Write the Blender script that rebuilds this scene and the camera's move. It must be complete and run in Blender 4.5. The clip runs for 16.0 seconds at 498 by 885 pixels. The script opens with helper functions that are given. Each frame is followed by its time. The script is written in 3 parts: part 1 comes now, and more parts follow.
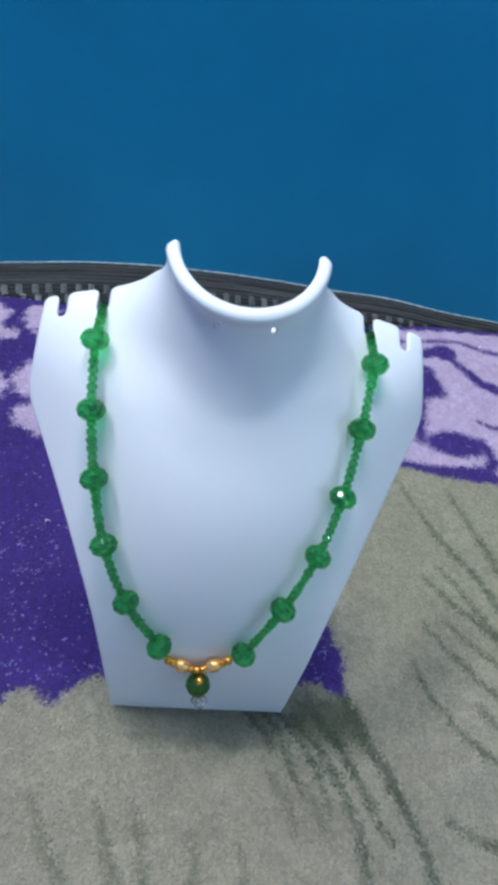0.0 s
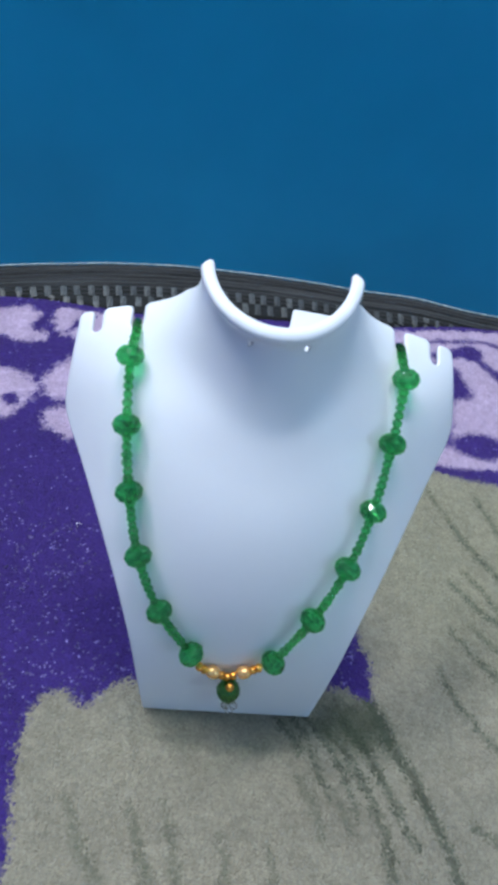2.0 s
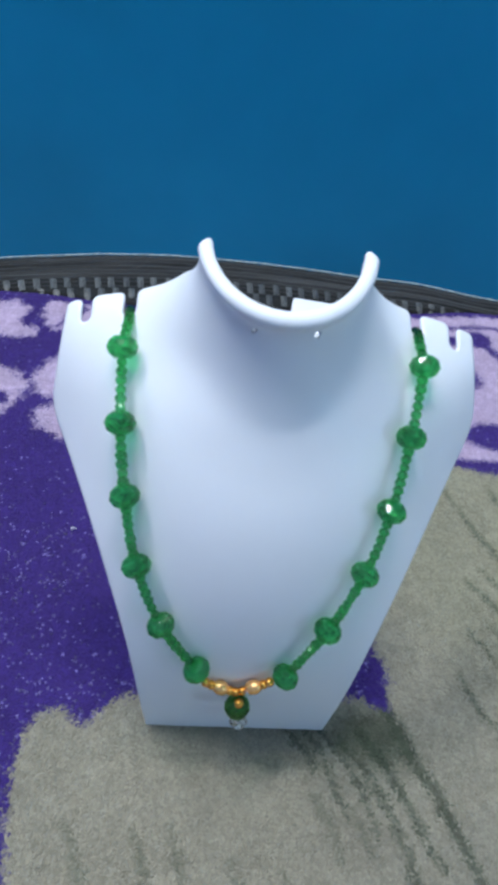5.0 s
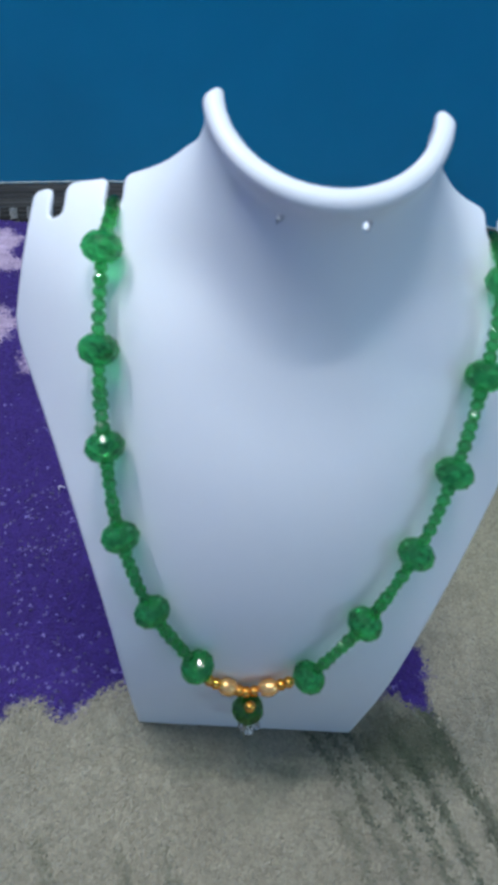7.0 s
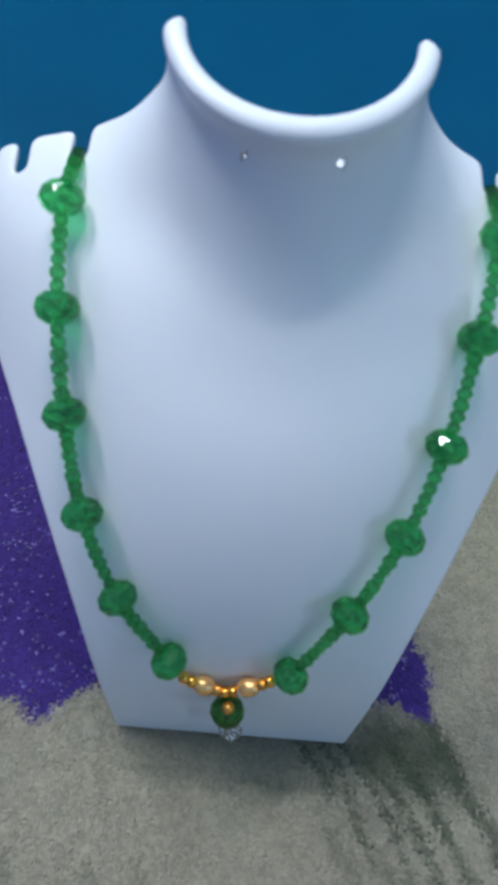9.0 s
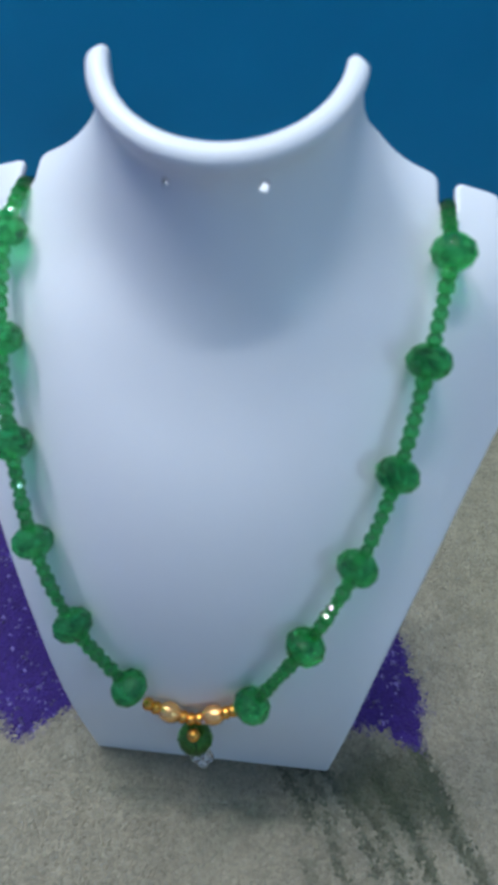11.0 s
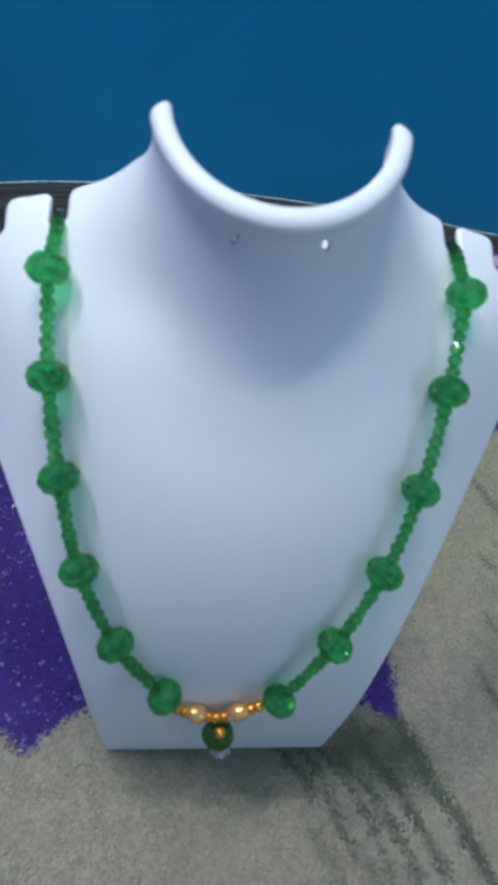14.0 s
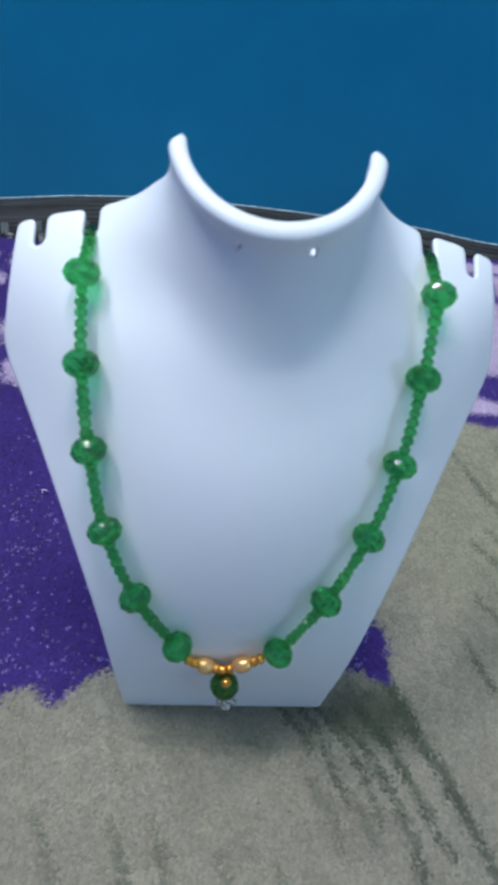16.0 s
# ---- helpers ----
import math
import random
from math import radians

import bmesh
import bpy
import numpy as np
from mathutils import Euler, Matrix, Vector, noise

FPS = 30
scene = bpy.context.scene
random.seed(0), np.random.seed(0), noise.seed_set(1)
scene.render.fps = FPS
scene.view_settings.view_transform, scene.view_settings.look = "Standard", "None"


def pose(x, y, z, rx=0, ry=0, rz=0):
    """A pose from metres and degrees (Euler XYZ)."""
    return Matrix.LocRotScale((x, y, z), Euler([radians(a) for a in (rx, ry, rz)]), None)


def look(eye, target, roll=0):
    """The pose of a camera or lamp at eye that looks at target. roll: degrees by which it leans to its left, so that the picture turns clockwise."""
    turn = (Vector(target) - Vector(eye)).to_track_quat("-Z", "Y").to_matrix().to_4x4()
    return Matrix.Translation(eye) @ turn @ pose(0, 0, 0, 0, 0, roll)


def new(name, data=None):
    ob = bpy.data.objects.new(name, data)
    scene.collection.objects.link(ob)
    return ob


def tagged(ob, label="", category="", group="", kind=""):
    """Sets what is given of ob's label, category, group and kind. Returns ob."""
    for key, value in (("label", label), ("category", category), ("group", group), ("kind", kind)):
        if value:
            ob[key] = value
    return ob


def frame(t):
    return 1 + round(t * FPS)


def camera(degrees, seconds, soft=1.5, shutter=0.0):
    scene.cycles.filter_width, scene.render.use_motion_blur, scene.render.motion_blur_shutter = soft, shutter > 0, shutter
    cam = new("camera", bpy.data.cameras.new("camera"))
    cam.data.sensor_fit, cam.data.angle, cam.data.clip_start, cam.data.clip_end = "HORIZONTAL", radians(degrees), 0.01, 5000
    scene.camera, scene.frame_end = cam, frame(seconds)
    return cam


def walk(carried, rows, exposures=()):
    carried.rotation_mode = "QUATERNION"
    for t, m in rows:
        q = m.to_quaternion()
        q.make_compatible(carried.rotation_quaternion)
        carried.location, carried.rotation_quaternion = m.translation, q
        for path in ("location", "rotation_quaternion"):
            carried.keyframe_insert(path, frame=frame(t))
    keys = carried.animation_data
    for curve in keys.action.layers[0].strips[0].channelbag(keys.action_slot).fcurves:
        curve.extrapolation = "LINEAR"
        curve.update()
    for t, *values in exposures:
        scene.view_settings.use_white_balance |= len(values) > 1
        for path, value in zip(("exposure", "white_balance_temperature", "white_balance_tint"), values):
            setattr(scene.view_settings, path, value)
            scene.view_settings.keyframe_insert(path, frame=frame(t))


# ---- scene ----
cam = camera(40.06, 16.0, soft=4.3)
cam.data.dof.use_dof, cam.data.dof.focus_distance, cam.data.dof.aperture_fstop = True, 0.38, 38.0
ROWS = [
    (0, -0.01754, -0.13819, 0.28244, 47.400, -7.480, -1.138),
    (0.5, -0.01983, -0.13851, 0.28222, 47.304, -7.504, -1.261),
    (1, -0.02220, -0.13659, 0.28618, 46.987, -6.959, -0.391),
    (1.5, -0.02159, -0.13661, 0.28856, 46.666, -6.484, -0.175),
    (2, -0.02272, -0.13504, 0.29063, 46.350, -6.504, 0.227),
    (2.5, -0.02199, -0.13302, 0.29102, 46.170, -6.266, -0.214),
    (3, -0.02131, -0.13193, 0.29416, 45.883, -6.158, -0.297),
    (3.5, -0.02014, -0.13262, 0.30225, 46.513, -5.855, -0.810),
    (3.7, -0.02111, -0.13260, 0.30435, 46.427, -5.644, -0.780),
    (5.8, -0.02382, -0.11142, 0.26427, 44.777, -5.734, -0.729),
    (6, -0.01933, -0.11019, 0.26803, 43.905, -5.804, 1.663),
    (6.5, -0.01733, -0.09809, 0.25759, 43.923, -4.794, 4.206),
    (7, -0.01983, -0.08703, 0.23714, 42.595, -5.394, 0.889),
    (7.5, -0.01418, -0.08700, 0.22098, 42.709, -5.253, 0.176),
    (8, -0.01717, -0.08633, 0.21713, 43.401, -5.409, 1.355),
    (8.2, -0.01568, -0.08799, 0.22085, 43.686, -5.410, 1.193),
    (10.3, 0.01039, -0.07732, 0.21844, 44.648, -0.778, 6.600),
    (10.5, 0.01246, -0.07628, 0.22028, 44.167, -0.553, 6.342),
    (11, 0.01772, -0.07781, 0.22260, 44.346, -0.541, 5.839),
    (11.5, 0.01857, -0.07652, 0.22373, 44.169, -0.479, 6.288),
    (12, 0.01620, -0.07609, 0.22263, 43.992, -0.802, 5.673),
    (12.5, 0.00823, -0.07929, 0.22567, 43.033, -2.678, 3.332),
    (13, -0.00519, -0.08315, 0.22726, 42.993, -4.018, 1.081),
    (13.5, -0.01511, -0.08262, 0.23197, 42.604, -5.281, -0.544),
    (14, -0.02058, -0.07760, 0.23793, 42.321, -6.669, -2.940),
    (14.5, -0.02517, -0.07827, 0.24274, 42.203, -6.458, -2.211),
    (15, -0.02211, -0.08860, 0.24505, 41.984, -6.191, -2.371),
    (15.5, -0.02449, -0.09316, 0.25070, 42.648, -5.443, -1.148),
    (16, -0.01922, -0.10151, 0.25212, 43.019, -5.855, -1.664),
]
walk(cam, [(t, pose(x, y, z, rx, ry, rz)) for t, x, y, z, rx, ry, rz in ROWS], [(0.0, 0.10), (3.7, 0.10), (6.0, 0.08), (6.5, 0.08), (7.0, -0.10), (8.0, -0.12), (10.5, -0.17), (11.0, -0.16), (11.5, -0.02), (12.5, 0.0), (13.0, 0.02), (13.5, -0.08), (14.0, -0.20), (15.5, -0.15), (16.0, -0.02)])

# ---- light ----
world = bpy.data.worlds.new("room_air")
world.use_nodes = True
world.node_tree.nodes["Background"].inputs["Color"].default_value = (0.5, 0.6, 0.8, 1)
world.node_tree.nodes["Background"].inputs["Strength"].default_value = 0.1
scene.world = world

def lamp(name, energy, colour, eye, target, length=0.16, width=0.06):
    """One rectangular area lamp, turned to its target."""
    data = bpy.data.lights.new(name, "AREA")
    data.shape, data.size, data.size_y = "RECTANGLE", length, width
    data.energy, data.color = energy, colour
    ob = new(name, data)
    ob.matrix_world = look(eye, target)
    return ob


# the bare tube lamps on the wall over the bed and under the ceiling, a small cool lamp on the south-east side,
# all unseen and placed to suit the shadows, and a fill lamp added to brighten the ceiling
lamp("tube_light", 10.5, (0.93, 0.96, 0.97), (-0.45, 0.93, 1.52), (0.0, 0.05, 0.05), 0.80, 0.035)
lamp("tube_light", 18.0, (0.93, 0.96, 0.97), (-0.04, 0.30, 2.36), (0.0, 0.05, 0.05), 0.50, 0.05)
lamp("tube_light", 31.0, (0.89, 0.96, 1.0), (-0.92, 0.40, 2.25), (0.0, 0.05, 0.05), 0.80, 0.12)
lamp("side_light", 1.35, (0.50, 0.88, 1.0), (0.80, -0.62, 0.42), (0.0, 0.03, 0.1), 0.10, 0.10)
lamp("ceiling_fill_light", 13.0, (0.92, 0.96, 1.0), (-0.35, 0.0, 1.9), (-0.35, 0.0, 3.0), 0.90, 0.30)


# ---- materials ----
def material(name):
    m = bpy.data.materials.new(name)
    m.use_nodes = True
    nodes, links = m.node_tree.nodes, m.node_tree.links
    return m, nodes, links, nodes["Principled BSDF"]


def noise_node(nodes, links, scale, detail=4.0, rough=0.55):
    at = nodes.new("ShaderNodeTexCoord")
    n = nodes.new("ShaderNodeTexNoise")
    n.inputs["Scale"].default_value, n.inputs["Detail"].default_value, n.inputs["Roughness"].default_value = scale, detail, rough
    links.new(at.outputs["Object"], n.inputs["Vector"])
    return n


def ramp(nodes, links, source, low, high, a=0.3, b=0.7):
    r = nodes.new("ShaderNodeValToRGB")
    r.color_ramp.elements[0].position, r.color_ramp.elements[1].position = a, b
    r.color_ramp.elements[0].color, r.color_ramp.elements[1].color = (*low, 1), (*high, 1)
    links.new(source, r.inputs["Fac"])
    return r


def bump(nodes, links, source, bsdf, strength, distance):
    b = nodes.new("ShaderNodeBump")
    b.inputs["Strength"].default_value, b.inputs["Distance"].default_value = strength, distance
    links.new(source, b.inputs["Height"])
    links.new(b.outputs["Normal"], bsdf.inputs["Normal"])
    return b


def white_plastic():
    m, nodes, links, bsdf = material("white_plastic")
    n = noise_node(nodes, links, 35, 5)
    r = ramp(nodes, links, n.outputs["Fac"], (0.770, 0.797, 0.853), (0.790, 0.817, 0.870), 0.2, 0.8)
    links.new(r.outputs["Color"], bsdf.inputs["Base Color"])
    g = noise_node(nodes, links, 120, 3)
    q = ramp(nodes, links, g.outputs["Fac"], (0.36, 0.36, 0.36), (0.42, 0.42, 0.42), 0.1, 0.9)
    links.new(q.outputs["Color"], bsdf.inputs["Roughness"])
    f = noise_node(nodes, links, 900, 2)
    bump(nodes, links, f.outputs["Fac"], bsdf, 0.03, 0.0003)
    bsdf.inputs["Specular IOR Level"].default_value = 0.4
    return m


def green_glass(name, colour, through_colour, clear=0.45, cloud=0.0):
    m, nodes, links, bsdf = material(name)
    info = nodes.new("ShaderNodeObjectInfo")
    vary = ramp(nodes, links, info.outputs["Random"], tuple(0.8 * c for c in colour), tuple(min(1, 1.15 * c) for c in colour), 0.0, 1.0)
    links.new(vary.outputs["Color"], bsdf.inputs["Base Color"])
    bsdf.inputs["Roughness"].default_value = 0.015
    bsdf.inputs["IOR"].default_value = 1.60
    bsdf.inputs["Transmission Weight"].default_value = 0.98
    # facets polished a little unevenly, so that they sparkle
    polish = noise_node(nodes, links, 850, 2)
    bump(nodes, links, polish.outputs["Fac"], bsdf, 0.15, 0.0002)
    t = nodes.new("ShaderNodeBsdfTransparent")
    # random facet tint stands in for the bright and dark of refraction
    geo = nodes.new("ShaderNodeNewGeometry")
    facet = ramp(nodes, links, geo.outputs["Random Per Island"], tuple(0.12 * c for c in through_colour), tuple(min(1, 1.15 * c) for c in through_colour), 0.0, 0.42)
    links.new(facet.outputs["Color"], t.inputs["Color"])
    mix = nodes.new("ShaderNodeMixShader")
    mix.inputs["Fac"].default_value = clear
    links.new(bsdf.outputs["BSDF"], mix.inputs[1])
    links.new(t.outputs["BSDF"], mix.inputs[2])
    haze = nodes.new("ShaderNodeBsdfTranslucent")
    haze.inputs["Color"].default_value = (*through_colour, 1)
    milk = nodes.new("ShaderNodeMixShader")
    milk.inputs["Fac"].default_value = cloud
    links.new(mix.outputs["Shader"], milk.inputs[1])
    links.new(haze.outputs["BSDF"], milk.inputs[2])
    links.new(milk.outputs["Shader"], nodes["Material Output"].inputs["Surface"])
    return m


def metal(name, colour, rough):
    m, nodes, links, bsdf = material(name)
    n = noise_node(nodes, links, 600, 3)
    r = ramp(nodes, links, n.outputs["Fac"], tuple(0.8 * c for c in colour), colour)
    links.new(r.outputs["Color"], bsdf.inputs["Base Color"])
    bsdf.inputs["Metallic"].default_value, bsdf.inputs["Roughness"].default_value = 1.0, rough
    return m


def plain(name, colour, rough, scale=60, spread=0.15, relief=0.0002):
    m, nodes, links, bsdf = material(name)
    n = noise_node(nodes, links, scale, 6)
    r = ramp(nodes, links, n.outputs["Fac"], tuple(c * (1 - spread) for c in colour), tuple(min(1, c * (1 + spread)) for c in colour))
    links.new(r.outputs["Color"], bsdf.inputs["Base Color"])
    bsdf.inputs["Roughness"].default_value = rough
    f = noise_node(nodes, links, scale * 8, 4)
    bump(nodes, links, f.outputs["Fac"], bsdf, 0.3, relief)
    return m


def dyed_cloth(name, rough, sheen, scale, relief):
    """Cloth whose woven or printed colours lie on the mesh as its pattern."""
    m, nodes, links, bsdf = material(name)
    dye = nodes.new("ShaderNodeVertexColor")
    dye.layer_name = "dye"
    n = noise_node(nodes, links, scale, 5, 0.7)
    r = ramp(nodes, links, n.outputs["Fac"], (0.91, 0.91, 0.91), (1.08, 1.08, 1.08))
    mul = nodes.new("ShaderNodeMix")
    mul.data_type, mul.blend_type = "RGBA", "MULTIPLY"
    mul.inputs["Factor"].default_value = 1.0
    links.new(dye.outputs["Color"], mul.inputs["A"])
    links.new(r.outputs["Color"], mul.inputs["B"])
    links.new(mul.outputs["Result"], bsdf.inputs["Base Color"])
    bsdf.inputs["Roughness"].default_value = rough
    bsdf.inputs["Sheen Weight"].default_value = sheen
    bump(nodes, links, n.outputs["Fac"], bsdf, 0.4, relief)
    return m


def float_yarn():
    """Pale loose threads of the check border: streaked along the thread, each check a little lighter or darker."""
    m, nodes, links, bsdf = material("grey_float_yarn")
    at, grain, info = nodes.new("ShaderNodeTexCoord"), nodes.new("ShaderNodeMapping"), nodes.new("ShaderNodeObjectInfo")
    grain.inputs["Scale"].default_value = (1400, 160, 160)
    n = nodes.new("ShaderNodeTexNoise")
    n.inputs["Scale"].default_value, n.inputs["Detail"].default_value = 1.0, 3.0
    links.new(at.outputs["Object"], grain.inputs["Vector"])
    links.new(grain.outputs["Vector"], n.inputs["Vector"])
    streak = ramp(nodes, links, n.outputs["Fac"], (0.022, 0.024, 0.026), (0.125, 0.130, 0.130), 0.32, 0.72)
    each = ramp(nodes, links, info.outputs["Random"], (0.45, 0.45, 0.45), (1.15, 1.15, 1.15), 0.0, 1.0)
    mul = nodes.new("ShaderNodeMix")
    mul.data_type, mul.blend_type = "RGBA", "MULTIPLY"
    mul.inputs["Factor"].default_value = 1.0
    links.new(streak.outputs["Color"], mul.inputs["A"])
    links.new(each.outputs["Color"], mul.inputs["B"])
    links.new(mul.outputs["Result"], bsdf.inputs["Base Color"])
    bsdf.inputs["Roughness"].default_value = 0.55
    bump(nodes, links, n.outputs["Fac"], bsdf, 0.5, 0.0004)
    return m


PLASTIC = white_plastic()
GREEN = green_glass("green_crystal", (0.038, 0.365, 0.115), (0.29, 0.85, 0.43), 0.45, 0.02)
SEED_GREEN = green_glass("green_seed_glass", (0.058, 0.43, 0.132), (0.40, 0.88, 0.50), 0.38, 0.18)
OLIVE = green_glass("olive_green_crystal", (0.10, 0.36, 0.06), (0.12, 0.42, 0.10), 0.3)
TEAL = green_glass("dark_teal_glass", (0.010, 0.16, 0.10), (0.05, 0.40, 0.27), 0.3, 0.05)
CLEAR = green_glass("clear_crystal", (0.95, 0.97, 1.0), (0.9, 0.93, 0.95), 0.05)
GOLD = metal("gold_plating", (0.95, 0.46, 0.09), 0.2)
PEARL = plain("champagne_pearl", (0.93, 0.52, 0.21), 0.24, 300, 0.1)
PEARL.node_tree.nodes["Principled BSDF"].inputs["Metallic"].default_value = 0.75
SILVER = metal("silver_wire", (0.8, 0.8, 0.82), 0.2)
CORD = plain("green_cord", (0.03, 0.20, 0.10), 0.7, 400)
WALL_BLUE = plain("blue_enamel_paint", (0.006, 0.180, 0.360), 0.42, 2.2, 0.14, 0.0006)
WALL_BLUE.node_tree.nodes["Principled BSDF"].inputs["Specular IOR Level"].default_value = 0.12
WALL_FADED = plain("faded_blue_distemper", (0.25, 0.33, 0.47), 0.7, 3.0, 0.08, 0.0006)
WALL_PALE = plain("pale_distemper", (0.72, 0.74, 0.76), 0.8, 4.0, 0.06, 0.0008)
FLOOR_TILE = plain("pale_floor_tile", (0.62, 0.62, 0.60), 0.4, 8.0, 0.1)
MATTRESS = plain("mattress_ticking", (0.35, 0.36, 0.42), 0.85, 30, 0.15)
FLEECE = dyed_cloth("printed_fleece", 0.95, 0.08, 260, 0.0012)
FLEECE.node_tree.nodes["Principled BSDF"].inputs["Specular IOR Level"].default_value = 0.15
WOVEN = dyed_cloth("woven_cotton", 0.8, 0.15, 420, 0.0006)
WOVEN.node_tree.nodes["Principled BSDF"].inputs["Specular IOR Level"].default_value = 0.2
FLOAT_YARN = float_yarn()
HEM_YARN = plain("pale_hem_yarn", (0.30, 0.38, 0.40), 0.8, 300, 0.35)
SOCKET = plain("dark_socket", (0.02, 0.02, 0.025), 0.5, 200)
LINT = plain("white_lint", (0.80, 0.80, 0.84), 0.6, 300, 0.08)
SOCKET_TONGUE = plain("grey_socket_tongue", (0.45, 0.46, 0.48), 0.4, 200)


# ---- building helpers ----
def smooth(bm):
    for f in bm.faces:
        f.smooth = True


def part(name, bm, mat, parent=None, label=""):
    mesh = bpy.data.meshes.new(name)
    bm.to_mesh(mesh)
    bm.free()
    mesh.materials.append(mat)
    ob = new(name, mesh)
    ob.parent = parent
    return tagged(ob, label)


def box(lo, hi, bevel=0.0, segments=2):
    bm = bmesh.new()
    size = [b - a for a, b in zip(lo, hi)]
    mid = [(a + b) / 2 for a, b in zip(lo, hi)]
    bmesh.ops.create_cube(bm, size=1, matrix=Matrix.Translation(mid) @ Matrix.Diagonal((*size, 1)))
    if bevel:
        bmesh.ops.bevel(bm, geom=bm.edges[:], offset=bevel, segments=segments, affect="EDGES", profile=0.5)
    return bm


def from_arrays(name, verts, faces, mat, dye=None, shade=True):
    """A mesh object from computed vertex and face arrays, with an optional colour a vertex."""
    mesh = bpy.data.meshes.new(name)
    verts, faces = np.asarray(verts, np.float32), np.asarray(faces, np.int32)
    n, k = faces.shape
    mesh.vertices.add(len(verts))
    mesh.vertices.foreach_set("co", verts.ravel())
    mesh.loops.add(n * k)
    mesh.loops.foreach_set("vertex_index", faces.ravel())
    mesh.polygons.add(n)
    mesh.polygons.foreach_set("loop_start", np.arange(0, n * k, k, dtype=np.int32))
    mesh.polygons.foreach_set("use_smooth", np.full(n, shade))
    mesh.update(calc_edges=True)
    if dye is not None:
        layer = mesh.color_attributes.new("dye", "FLOAT_COLOR", "POINT")
        layer.data.foreach_set("color", np.c_[dye, np.ones(len(dye))].astype(np.float32).ravel())
    mesh.materials.append(mat)
    return new(name, mesh)


def sheet(name, u, v, place, mat, dye=None):
    """A grid sheet: place(u, v) gives arrays x, y, z; dye(x, y) gives colours."""
    uu, vv = np.meshgrid(u, v, indexing="ij")
    x, y, z = place(uu.ravel(), vv.ravel())
    i = np.arange(len(u) * len(v)).reshape(len(u), len(v))
    faces = np.stack([i[:-1, :-1], i[1:, :-1], i[1:, 1:], i[:-1, 1:]], -1).reshape(-1, 4)
    return from_arrays(name, np.stack([x, y, z], -1), faces, mat, dye)


def lumps(x, y, size, seed=0):
    """Smooth value noise on a plane, about -1 to 1."""
    rng = np.random.RandomState(seed)
    table = rng.uniform(-1, 1, (64, 64))
    a, b = x / size, y / size
    i, j = np.floor(a).astype(int), np.floor(b).astype(int)
    p, q = a - i, b - j
    p, q = p * p * (3 - 2 * p), q * q * (3 - 2 * q)
    at = lambda m, n: table[m % 64, n % 64]
    return (at(i, j) * (1 - p) + at(i + 1, j) * p) * (1 - q) + (at(i, j + 1) * (1 - p) + at(i + 1, j + 1) * p) * q


def step(a, b, x):
    s = np.clip((x - a) / (b - a), 0, 1)
    return s * s * (3 - 2 * s)


# ---- room ----
def room_wall(name, lo, hi, mat, label):
    return tagged(part(name, box(lo, hi), mat), label, "wall", kind="structure")


room_wall("wall_north", (-1.3, 1.0, -0.45), (1.3, 1.12, 2.4), WALL_BLUE, "deep blue glossy painted wall behind the bed")
room_wall("wall_south", (-1.3, -1.62, -0.45), (1.3, -1.5, 2.4), WALL_FADED, "pale greyish blue painted wall")
room_wall("wall_east", (1.3, -1.62, -0.45), (1.42, 1.12, 2.4), WALL_FADED, "pale greyish blue painted wall")
room_wall("wall_west", (-1.42, -1.62, -0.45), (-1.3, 1.12, 2.4), WALL_FADED, "pale greyish blue painted wall")
tagged(part("floor", box((-1.42, -1.62, -0.55), (1.42, 1.12, -0.45)), FLOOR_TILE), "pale plain floor under the bed", "floor", kind="structure")
tagged(part("ceiling", box((-1.42, -1.62, 2.4), (1.42, 1.12, 2.48)), WALL_PALE), "pale plain ceiling", "ceiling", kind="structure")


# ---- bed, woven spread, blanket ----
SLOPE = -0.030


def bed_edge(x):
    """Far edge of the woven spread."""
    d = np.clip(x, -0.6, 0.6) - 0.035
    return 0.379 - 0.62 * d**2 + 0.5 * d**3


def check_line(x):
    """How far in from the spread's edge the checks of its border begin."""
    return -0.0280 + 0.0235 * np.clip(x + 0.12, -0.06, 0.30)


def bed_height(x):
    return SLOPE * np.clip(x, -0.35, 0.35)


def make_bed():
    bed = tagged(new("bed"), "bed with a plain mattress under woven spread and blanket", "bed")
    part("mattress", box((-0.75, -1.42, -0.25), (0.75, 0.285, -0.030), 0.03, 4), MATTRESS, bed)
    part("bed_base", box((-0.73, -1.40, -0.36), (0.73, 0.275, -0.255), 0.01), MATTRESS, bed)
    for sx in (-0.68, 0.68):
        for sy in (-1.34, 0.21):
            part("leg", box((sx - 0.03, sy - 0.03, -0.45), (sx + 0.03, sy + 0.03, -0.36), 0.004), MATTRESS, bed)
    return bed


